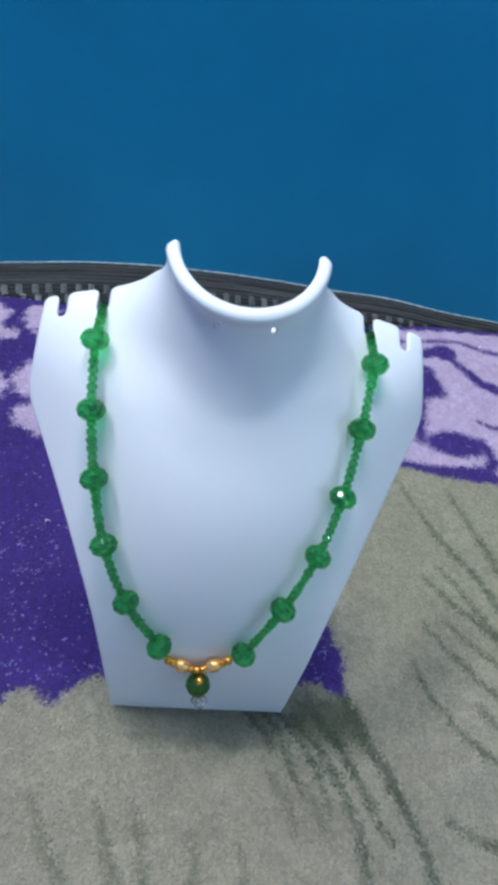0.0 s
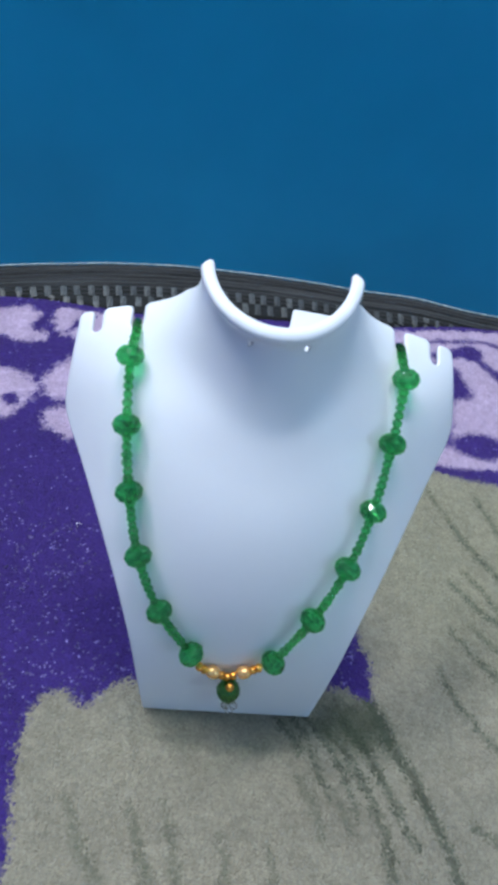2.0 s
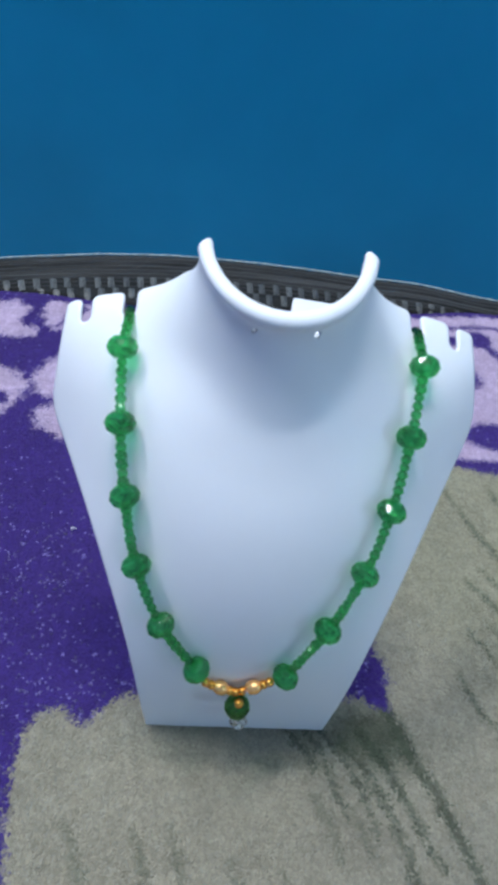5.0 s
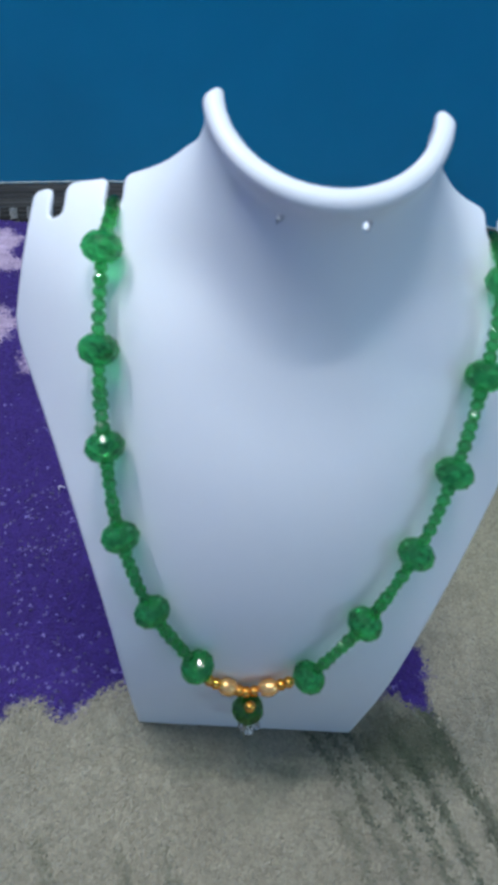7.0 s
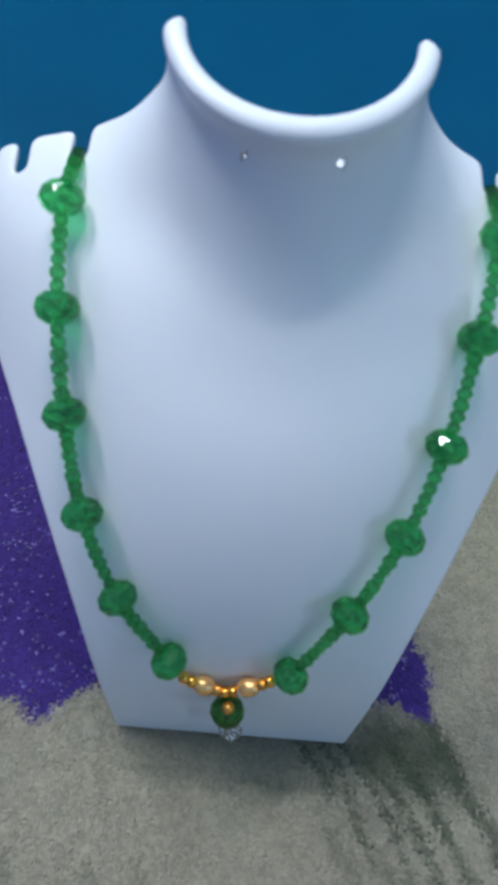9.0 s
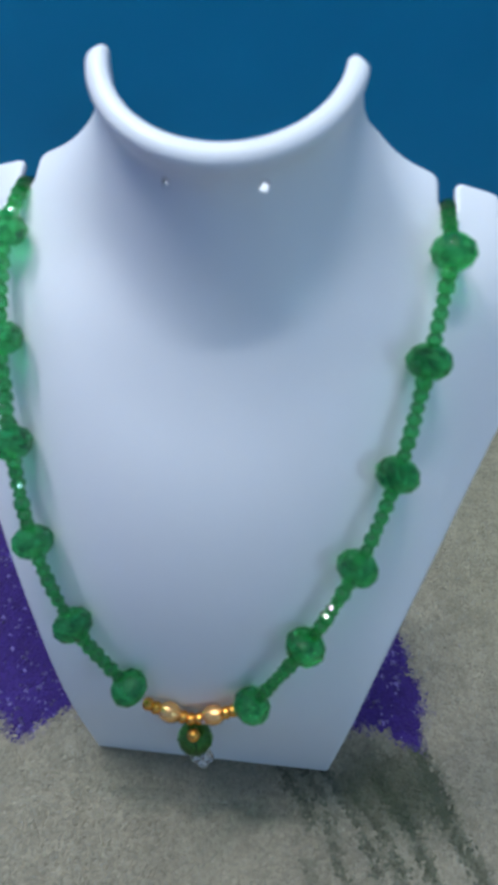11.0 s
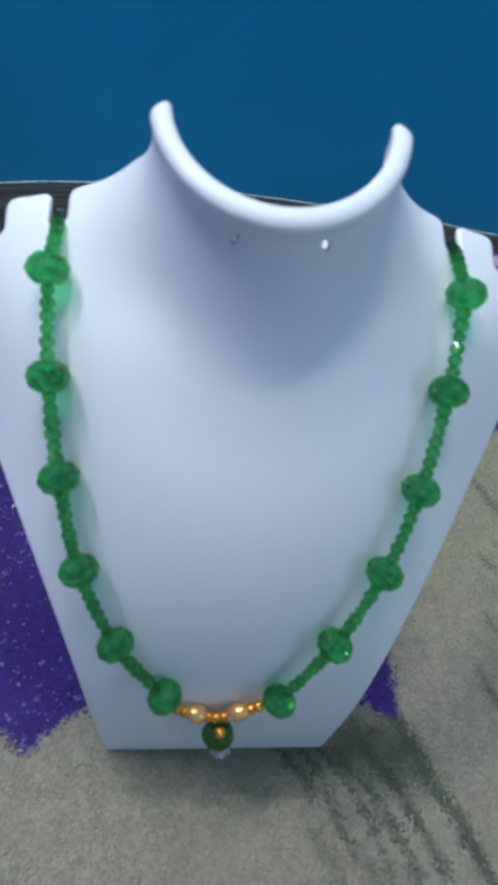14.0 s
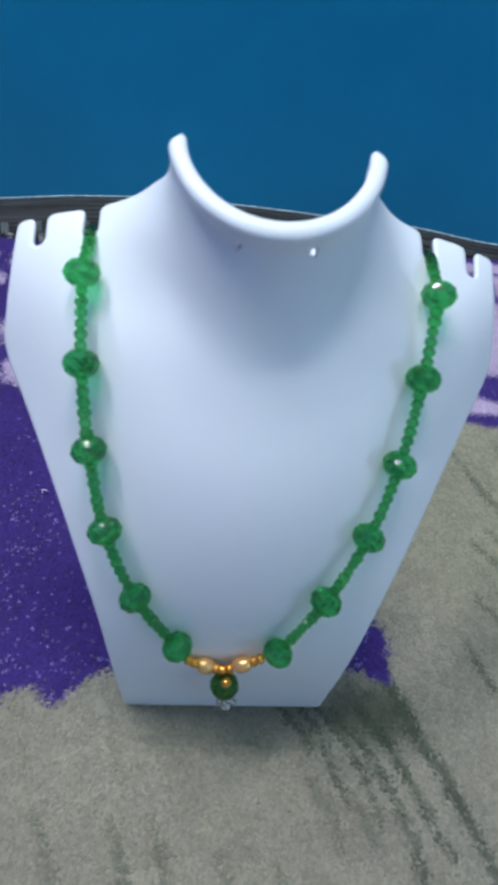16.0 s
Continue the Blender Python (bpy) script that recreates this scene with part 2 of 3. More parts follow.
def make_spread():
    """Dark woven spread: flat top, stripes along its rim, rounded fall over the bed's edge."""
    across = np.linspace(-0.7, 0.7, 560)
    along = np.r_[np.linspace(-0.25, 0.0, 150), np.linspace(0.0005, 0.09, 46)]

    def place(x, d):
        over = np.maximum(d - 0.0045, 0)
        turn = np.clip(over / 0.004, 0, math.pi / 2)
        fall = np.maximum(over - 0.004 * math.pi / 2, 0)
        y = bed_edge(x) - 0.008 + np.minimum(d, 0.0045) + 0.004 * np.sin(turn)
        z = bed_height(x) - 0.001 - 0.004 * (1 - np.cos(turn)) - fall
        z = z - 0.008 * step(0.004, -0.004, y - blanket_rim(x))
        ridge = 0.0006 * np.sin(d * 2 * math.pi / 0.0058) * step(-0.043, -0.038, d)
        z = z + ridge + 0.0012 * lumps(x, d, 0.05, 3) + 0.0003 * lumps(x, d, 0.004, 4)
        return x, y, z

    uu, vv = np.meshgrid(across, along, indexing="ij")
    x, d = uu.ravel(), vv.ravel()
    tone = 0.014 + 0.004 * np.sin(d * 2 * math.pi / 0.0116 + 1.0) + 0.010 * lumps(x, d * 30, 0.045, 5) + 0.007 * lumps(x, d * 14, 0.016, 15)
    tone = np.where(d < check_line(x) - 0.0025, 0.006 + 0.002 * lumps(x, d, 0.01, 6), tone)
    tone = np.where((d > check_line(x) + 0.008) & (d < check_line(x) + 0.013), tone + 0.014 + 0.014 * lumps(x, d, 0.03, 16), tone)
    dye = np.clip(tone, 0.003, 1)[:, None] * np.array([1.0, 1.02, 1.05])
    ob = sheet("woven_bedspread", across, along, place, WOVEN, dye)
    tagged(ob, "dark grey woven cotton bedspread with striped rim and checks", "bedspread")
    # the pale float yarns of the check border
    pitch, width = 0.01035, 0.0046
    for row in range(2):
        for k in range(-23, 25):
            mid = (k + 0.5 * row) * pitch + 0.0006 * math.sin(k * 2.3 + row)
            first = float(check_line(mid)) - 0.0150 * row
            far, near = first - 0.0004 * math.sin(k * 3.7), first - 0.0142 - 0.0005 * math.sin(k * 1.7)
            bm = bmesh.new()
            grid = []
            for i in range(5):
                for j in range(4):
                    px, pd = mid + width * (i / 4 - 0.5), near + (far - near) * j / 3
                    arch = 0.0007 * math.sin(math.pi * i / 4) * (0.5 + 0.5 * math.sin(math.pi * j / 3))
                    slant = -1.24 * (mid - 0.035) + 1.5 * (mid - 0.035) ** 2
                    px, pd = px - (pd - far) * 0.9 * slant, pd
                    gx, gy, gz = px, bed_edge(px) - 0.008 + pd, bed_height(px) - 0.0010 + 0.0006 - 0.008 * float(step(0.004, -0.004, bed_edge(px) - 0.008 + pd - blanket_rim(px))) + arch + 0.0012 * float(lumps(np.array([px]), np.array([pd]), 0.05, 3)[0])
                    grid.append(bm.verts.new((gx, gy, gz)))
            for i in range(4):
                for j in range(3):
                    bm.faces.new([grid[i * 4 + j], grid[(i + 1) * 4 + j], grid[(i + 1) * 4 + j + 1], grid[i * 4 + j + 1]])
            smooth(bm)
            part("check", bm, FLOAT_YARN, ob)
    # pale hem along the outer edge
    bm = bmesh.new()
    rings = []
    for k, x in enumerate(np.linspace(-0.5, 0.5, 400)):
        y = float(bed_edge(x)) + 0.0005
        z = float(bed_height(x)) - 0.0012 + 0.0012 * float(lumps(np.array([x]), np.array([0.0]), 0.05, 3)[0])
        r = 0.0007 * (1 + 0.35 * math.sin(k * 1.9) * math.sin(k * 0.37))
        rings.append([bm.verts.new((x, y + r * math.cos(a), z + r * math.sin(a))) for a in (0, 1.05, 2.1, 3.14, 4.2, 5.25)])
    for a, b in zip(rings, rings[1:]):
        for i in range(6):
            bm.faces.new([a[i], b[i], b[(i + 1) % 6], a[(i + 1) % 6]])
    smooth(bm)
    part("hem", bm, HEM_YARN, ob, "pale stitched hem")
    return ob


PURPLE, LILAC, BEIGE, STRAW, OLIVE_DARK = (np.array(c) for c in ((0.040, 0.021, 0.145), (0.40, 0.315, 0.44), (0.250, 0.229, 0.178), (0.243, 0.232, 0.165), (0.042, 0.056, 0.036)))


def stroke(x, y, points, r0, r1):
    """Distance to a brush stroke through points (mm), thinning from r0 to r1."""
    best = np.full(x.shape, 1e3)
    n = len(points) - 1
    for k in range(n):
        (ax, ay), (bx, by) = points[k], points[k + 1]
        dx, dy = bx - ax, by - ay
        t = np.clip(((x - ax) * dx + (y - ay) * dy) / (dx * dx + dy * dy), 0, 1)
        r = r0 + (r1 - r0) * (k + t) / n
        best = np.minimum(best, np.hypot(x - ax - t * dx, y - ay - t * dy) - r)
    return best


def oval(x, y, cx, cy, rx, ry, turn=0.0):
    c, s = math.cos(radians(turn)), math.sin(radians(turn))
    u, v = (x - cx) * c + (y - cy) * s, -(x - cx) * s + (y - cy) * c
    return (np.hypot(u / rx, v / ry) - 1) * min(rx, ry)


def inside(x, y, corners):
    hit = np.zeros(x.shape, bool)
    for (ax, ay), (bx, by) in zip(corners, corners[1:] + corners[:1]):
        cross = (ay > y) != (by > y)
        hit ^= cross & (x < (bx - ax) * (y - ay) / (by - ay + 1e-9) + ax)
    return hit


def blot(x, y, corners, spread):
    """A printed patch whose rim bleeds over about the spread (mm)."""
    ring = [(r * math.cos(a), r * math.sin(a)) for r, a in ((0, 0), *((0.5, 2.1 * k) for k in range(3)), *((1.0, 1.05 * k + 0.5) for k in range(6)))]
    return sum(inside(x + spread * u, y + spread * v, corners).astype(float) for u, v in ring) / len(ring)


def fleece_dye(x, y):
    """The blanket's print: purple ground, lilac petals, beige field with combed olive strokes, plus painted shade."""
    x, y = x * 1000, y * 1000
    x0, y0 = x, y
    x = x + 1.6 * lumps(x, y, 5.0, 11) + 1.15 * lumps(x, y, 1.7, 12)
    y = y + 1.6 * lumps(x, y, 5.0, 13) + 1.15 * lumps(x, y, 1.7, 14)
    col = np.repeat(BEIGE[None], len(x), 0)

    def lay(mask, colour):
        m = np.clip(mask, 0, 1)[:, None]
        col[:] = col * (1 - m) + colour * m

    soft = lambda d, w=1.2: step(w, -w, d)
    # the field turns a slightly yellower straw in a broad soft east oval
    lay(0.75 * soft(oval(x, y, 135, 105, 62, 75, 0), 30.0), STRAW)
    # combed olive strokes on the beige field
    right = [
        ([(117, 157), (123, 143), (128, 130), (135, 113), (141, 102), (148, 91), (154, 78), (158, 66), (170, 28)], 0.4, 1.6), ([(150, 146), (154, 133), (159, 114), (163, 102), (165, 90), (171, 50)], 0.6, 1.8),
        ([(131, 89), (138, 78), (144, 66), (149, 55), (152, 48), (167, 11)], 0.4, 1.6), ([(121, 82), (127, 74), (134, 64), (142, 58), (149, 48), (171, 15)], 0.6, 1.9),
        ([(115, 52), (121, 41), (128, 33), (135, 23), (142, 16), (170, -12)], 0.4, 1.6), ([(127, 55), (135, 44), (147, 32), (175, 3)], 0.3, 1.2),
        ([(104, 29), (107, 18), (114, 6), (120, -3), (128, -11), (133, -15), (164, -39)], 0.5, 1.7), ([(104, -41), (113, -45), (122, -49), (158, -65)], 0.8, 1.6), ([(132, 10), (138, 2), (162, -30)], 0.4, 1.2),
    ]
    front = [
        ([(64, 14), (70, -2), (75, -13), (81, -22), (84, -31), (87, -38), (90, -46), (92, -52), (94, -61), (99, -85)], 2.2, 1.3), ([(53, 0), (61, -12), (67, -23), (72, -33), (74, -41), (79, -49)], 1.8, 0.9),
        ([(42, -1), (51, -12), (59, -26), (62, -35), (66, -44), (67, -57), (68, -81)], 1.5, 0.7), ([(22, 0), (30, -9), (32, -15)], 1.2, 0.8),
        ([(34, 2), (40, -4), (46, -14), (51, -23), (55, -39)], 1.2, 0.4), ([(27, 2), (34, -6), (40, -23), (44, -33)], 1.0, 0.3),
    ]
    faint = [
        ([(46, -30), (50, -39), (52, -45)], 0.7, 0.8), ([(36, -31), (38, -42), (39, -48)], 0.7, 0.9), ([(31, -24), (33, -33)], 0.6, 0.6),
        ([(-63, -37), (-59, -43), (-55, -53), (-49, -62), (-35, -82)], 0.7, 2.2), ([(-38, -40), (-34, -48), (-31, -57), (-28, -64), (-18, -86)], 0.9, 2.2),
        ([(-24, -38), (-20, -50), (-18, -61), (-16, -66), (-6, -89)], 0.8, 2.0), ([(-1, -48), (2, -58), (1, -64), (-3, -88)], 0.5, 1.6), ([(18, -52), (19, -60), (22, -84)], 0.5, 1.2),
    ]
    sx, sy = x0 + 0.45 * (x - x0), y0 + 0.45 * (y - y0)
    for group, weight, swell in ((right, 0.78, 0.4), (front, 0.82, 0.5), (faint, 0.48, 0.5)):
        for points, r0, r1 in group:
            lay(soft(stroke(sx, sy, points, r0 + swell, r1 + swell), 1.8) * weight * (0.92 + 0.22 * lumps(x, y, 3.0, 21)), OLIVE_DARK)
    # dark olive print by the bust's base, with its shadow painted into it
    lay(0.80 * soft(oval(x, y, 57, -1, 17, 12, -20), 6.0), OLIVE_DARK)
    # purple ground, running on behind the stand
    ground = [(-700, -1500), (-150, -1500), (-95, -300), (-84, -160), (-80, -62), (-81, -49), (-85, -28), (-86, -8), (-80, 2), (-71, 5), (-64, -2), (-57, 3), (-45, 13), (-11, 16), (40, 16), (52, 16), (68, 10), (68, 29), (63, 46), (56, 94), (60, 150), (110, 172), (178, 160), (700, 120), (700, 600), (-700, 600)]
    lay(blot(x, y, ground, 1.5), PURPLE)
    # lilac petals by the far edge, west side, with ragged rims
    for cx, cy, rx, ry, turn in ((-185, 235, 14, 16, 20), (-70, 205, 20, 18, 10), (-60, 248, 18, 14, -10), (20, 230, 44, 26, 12), (60, 295, 66, 16, 9), (-20, 290, 40, 14, 5)):
        lay(soft(oval(x, y, cx, cy, rx, ry, turn), 1.5), LILAC)
    rx_, ry_ = x + 2.4 * lumps(x + y, y - x, 3.4, 51), y + 2.4 * lumps(x + y, y - x, 3.4, 52)
    for petal in (
        [(-178, 285), (-164, 289), (-150, 293), (-142, 283), (-146, 270), (-130, 258), (-151, 253), (-178, 262)],
        [(-134, 286), (-130, 296), (-98, 299), (-52, 299), (-52, 248), (-99, 250), (-112, 260), (-129, 269)],
        [(-127, 214), (-122, 228), (-113, 239), (-93, 242), (-93, 196), (-106, 196), (-120, 199)],
        [(-162, 224), (-148, 222), (-136, 218), (-128, 208), (-131, 189), (-139, 176), (-162, 170)],
        [(-119, 183), (-112, 190), (-93, 191), (-93, 163), (-102, 163), (-112, 168)],
    ):
        lay(blot(rx_, ry_, petal, 2.2), LILAC)
    lay(soft(stroke(x, y, [(-121, 269), (-115, 280), (-109, 289)], 1.5, 4.5), 1.5), PURPLE)
    lay(soft(oval(x, y, -141, 194, 5, 7, 20), 2.0), PURPLE)
    lay(soft(stroke(x, y, [(20, 262), (45, 285), (40, 300)], 6.0, 9.0), 2.0), PURPLE)
    # lilac spray, east side
    east = [(70, 322), (240, 345), (400, 352), (400, 130), (205, 158), (178, 176), (150, 172), (128, 176), (96, 200), (78, 250)]
    lay(blot(x, y, east, 2.0), LILAC)
    for points, r0, r1 in (
        ([(112, 284), (132, 303), (147, 311), (165, 316), (182, 320), (201, 320), (220, 313), (300, 290)], 2.4, 2.2), ([(156, 295), (174, 301), (186, 304)], 5.0, 10.0),
        ([(188, 298), (193, 289), (199, 280), (207, 268), (240, 250)], 3.0, 7.0), ([(143, 195), (147, 215), (150, 240)], 3.5, 4.5), ([(116, 173), (133, 170), (143, 168), (159, 165), (182, 170)], 2.2, 5.0),
        ([(182, 169), (191, 182), (188, 202)], 4.5, 3.0), ([(192, 222), (214, 214), (240, 212)], 2.0, 4.0), ([(192, 158), (215, 146), (240, 140)], 2.0, 5.0), ([(108, 250), (118, 268)], 8.0, 6.0),
    ):
        lay(soft(stroke(x, y, points, r0, r1), 2.6), PURPLE)
    lay(blot(x, y, [(138, 286), (161, 285), (168, 280), (172, 269), (176, 253), (170, 246), (157, 241), (149, 226), (138, 225)], 2.5), PURPLE)
    lay(soft(oval(x, y, 168, 196, 22, 13, 3), 3.0), PURPLE)
    lay(soft(stroke(x, y, [(140, 187), (152, 180), (172, 174)], 3.5, 1.5), 1.4), LILAC)
    # purple far rim of the blanket
    lay(soft(blanket_rim(x / 1000) * 1000 - 3.5 - y, 1.6) * step(0, 60, np.abs(x - 60)), PURPLE)
    col *= (1 + 0.05 * lumps(x, y, 14.0, 31) + 0.12 * lumps(x, y, 2.6, 32))[:, None]
    return np.clip(col, 0.004, 1)


def blanket_rim(x):
    """Far edge of the fleece blanket."""
    x = np.clip(x, -0.5, 0.5)
    return 0.3052 + 0.075 * x + 0.20 * x**2 + 0.0025 * np.sin(x * 38 + 1.0) + 0.009 * step(-0.03, 0.11, x)


def blanket_top(x, y):
    return bed_height(x) - 0.0022 + 0.0010 * lumps(x, y, 0.035, 7) + 0.0020 * lumps(x, y, 0.11, 8) * step(0.07, 0.15, np.hypot(x, y - 0.03))


def make_blanket():
    u = np.r_[np.linspace(-0.72, -0.26, 24, endpoint=False), np.linspace(-0.26, 0.30, 400), np.linspace(0.31, 0.72, 24)]
    v = np.r_[np.linspace(-1.4, -0.12, 30, endpoint=False), np.linspace(-0.12, 0.0, 90, endpoint=False), np.linspace(0.0, 1.0, 250), np.linspace(1.004, 1.04, 10)]

    def place(x, s):
        rim = blanket_rim(x)
        y = np.where(s < 0, s, np.minimum(s, 1.0) * rim)
        turn = np.clip((s - 1.0) / 0.04, 0, 1) * math.pi / 2
        y = y + 0.004 * np.sin(turn)
        z = blanket_top(x, y) - 0.0005 - 0.006 * (1 - np.cos(turn))
        return x, y, z

    uu, vv = np.meshgrid(u, v, indexing="ij")
    x, y, z = place(uu.ravel(), vv.ravel())
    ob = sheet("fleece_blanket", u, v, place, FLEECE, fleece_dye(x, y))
    tagged(ob, "purple, lilac and beige printed fleece blanket spread on the bed", "blanket")
    # the nap: short leaning fibres, coloured by the print, glints painted on the purple
    rng = np.random.RandomState(5)
    gap = 0.00095
    px, py = np.meshgrid(np.arange(-0.225, 0.262, gap), np.arange(-0.098, 0.352, gap), indexing="ij")
    px = px.ravel() + rng.uniform(-0.6, 0.6, px.size) * gap
    py = py.ravel() + rng.uniform(-0.6, 0.6, py.size) * gap
    keep = (py < blanket_rim(px) + 0.002) & ~((np.abs(px) < 0.034) & (py > 0.004) & (py < 0.02))
    px, py = px[keep], py[keep]
    n = len(px)
    tall = rng.uniform(0.0003, 0.0006, n)
    glint = rng.uniform(0, 1, n) < 0.075 * (1 + 0.6 * lumps(px, py, 0.03, 44)) * (1 + 1.2 * lumps(px, py, 0.005, 45)) * (0.15 + 0.85 * step(0.15, 0.05, py))
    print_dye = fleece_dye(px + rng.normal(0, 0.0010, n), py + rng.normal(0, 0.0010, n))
    glint &= print_dye[:, 2] > 2.2 * print_dye[:, 1]
    tall[glint] *= 1.8
    lean = np.stack([0.5 * lumps(px, py, 0.012, 41) + rng.normal(0, 0.35, n), 0.5 * lumps(px, py, 0.012, 42) + rng.normal(0, 0.35, n)], -1)
    turn = rng.uniform(0, math.pi, n)
    half = rng.uniform(0.0009, 0.0016, n)
    half[glint] *= 0.9
    base = np.stack([px, py, blanket_top(px, py) - 0.0003], -1)
    foot = [base + np.stack([np.cos(turn + a) * half, np.sin(turn + a) * half, 0 * half], -1) for a in (0, 2.1, 4.2)]
    tip = base + np.stack([lean[:, 0] * tall, lean[:, 1] * tall, tall], -1)
    verts = np.stack([*foot, tip], 1).reshape(-1, 3)
    tone = rng.uniform(0.88, 1.16, n)
    dye = print_dye * tone[:, None]
    # paler lilac tufts paint light catching on the purple fibres
    dye[glint] = np.array([0.14, 0.115, 0.29]) * rng.uniform(0.4, 1.5, (glint.sum(), 1))
    dye = np.repeat(dye, 4, 0)
    first = 4 * np.arange(n)[:, None]
    faces = np.concatenate([first + [0, 1, 3], first + [1, 2, 3], first + [2, 0, 3]])
    nap = from_arrays("nap", verts, faces, FLEECE, dye, False)
    nap.parent = ob
    tagged(nap, "short soft fleece nap", kind="stuff")
    return ob


# ---- necklace display ----
def fair_line(at, value, lo, hi, stiff):
    """A fair curve on a 1 mm grid, as near to the given stations as its stiffness lets it."""
    fine = np.arange(lo, hi + 1.0)
    n = len(fine)
    hold = np.zeros((n, n))
    aim = np.zeros(n)
    for p, v in zip(at, value):
        i = int(np.clip(np.floor(p - lo), 0, n - 2))
        row = np.zeros(n)
        row[i], row[i + 1] = 1 - (p - lo - i), p - lo - i
        hold += np.outer(row, row)
        aim += row * v
    bend = np.diff(np.eye(n), 3, axis=0)
    line = np.linalg.solve(hold + stiff * bend.T @ bend, aim)
    close = np.arange(lo, hi, 0.1)
    round_off = np.hanning(43)
    line = np.convolve(np.pad(np.interp(close, fine, line), 21, mode="reflect", reflect_type="odd"), round_off / round_off.sum(), "valid")
    return close, line


CHEST_Z, CHEST_Y = fair_line([-15, 0, 25, 45, 57, 76, 95, 114, 133, 142, 149, 153.5, 157.5, 163, 175, 195], [0.3, 0, -1.5, -2.5, -1.8, 1.0, 6.3, 15.2, 28.4, 37.2, 47.6, 56.5, 67.0, 85, 130, 210], -20, 200, 60.0)
SIDE_Z, SIDE_X = fair_line([-10, 0, 15, 35, 55, 75, 95, 110, 121, 135], [36.4, 37.0, 38.3, 40.2, 43.3, 48.8, 56.9, 65.0, 72.0, 81.0], -20, 200, 60.0)


def chest_front(x, z):
    """How far back the chest's front lies at a width and height (mm)."""
    c = np.interp(z, CHEST_Z, CHEST_Y)
    k = 36 * step(5, 118, z) - 6.5 * step(98, 162, z)
    return c + k * (np.clip(np.abs(x), 0, 80) / 73) ** 2


def blend_min(a, b, k):
    h = np.clip(0.5 + 0.5 * (b - a) / k, 0, 1)
    return b * (1 - h) + a * h - k * h * (1 - h)


def blend_max(a, b, k):
    return -blend_min(-a, -b, k)


def collar_plane(y):
    """Height of the open collar's rim."""
    return 175.6 + 0.358 * (y - 36)


def bust_solid(x, y, z):
    """Signed distance (mm) to the full form, chest and neck blended, before it is hollowed and trimmed."""
    e = 0.5
    f = chest_front(x, z)
    fx = (chest_front(x + e, z) - f) / e
    fz = (chest_front(x, z + e) - f) / e
    chest = (f - y) / np.sqrt(1 + fx**2 + fz**2)
    below = collar_plane(y) - z
    waist = 25.4 - 3.1 * step(0, 1, (61 - y) / 24)
    lip = 26.4 + 0.2 * step(45, 66, y)
    radius = waist + (lip - waist) * np.exp(-(np.maximum(below - 0.8, 0) ** 2) / 26.0) + 1.4 * step(8, 30, below)
    neck = (np.hypot(x, (y - 61) * 0.965) - radius) * 0.9
    return blend_min(chest, neck, 15.0 + 12.0 * step(42, 70, y))


def bust_field(x, y, z):
    """Signed distance to the hollow moulded shell with its trimmed outline, cord slots and two pinholes under the collar."""
    solid = bust_solid(x, y, z)
    below = collar_plane(y) - z
    wall = 2.4 + 1.9 * np.exp(-((below / 5.0) ** 2))
    shell = blend_max(solid, -(solid + wall), 1.2)
    ax = np.abs(x)
    side = (ax - np.interp(z, SIDE_Z, SIDE_X)) * 0.92
    upper = (ax - (73.6 - 0.6 * (1 - np.tanh(x / 20)) - 4.2 * (z - 121) / 28)) * 0.99
    outline = blend_max(side, upper, 3.5)
    back = blend_max(y - 74.6, (y - 61.5 - 0.5 * (182 - z) + 0.9 * np.clip(ax - 23.5, 0, 4) * step(166, 174, z)) * 0.8, 2.0)
    slot = np.where(y < 67.0, np.hypot(ax - 47.0, y - 67.0), np.abs(ax - 47.0)) - 1.85
    notch = np.where(y < 68.3, np.hypot(ax - 61.3, y - 68.3), np.abs(ax - 61.3)) - 1.40
    cuts = np.minimum(np.where(z > 120, slot, 50), np.where(z > 120, notch, 50))
    back = blend_max(back, -cuts, 2.2)
    trim = blend_max(outline, back, 1.4)
    trim = np.maximum(trim, -2.0 - z)
    pinhole = np.where(y < 42.6, np.hypot(ax - 8.9, 0.82 * (z - 167.6 + 0.7 * (y - 39.6))) - np.where(x > 0, 0.9, 0.62), 50)
    return np.maximum(blend_max(blend_max(shell, trim, 1.6), -below * 0.96, 2.5), -pinhole)


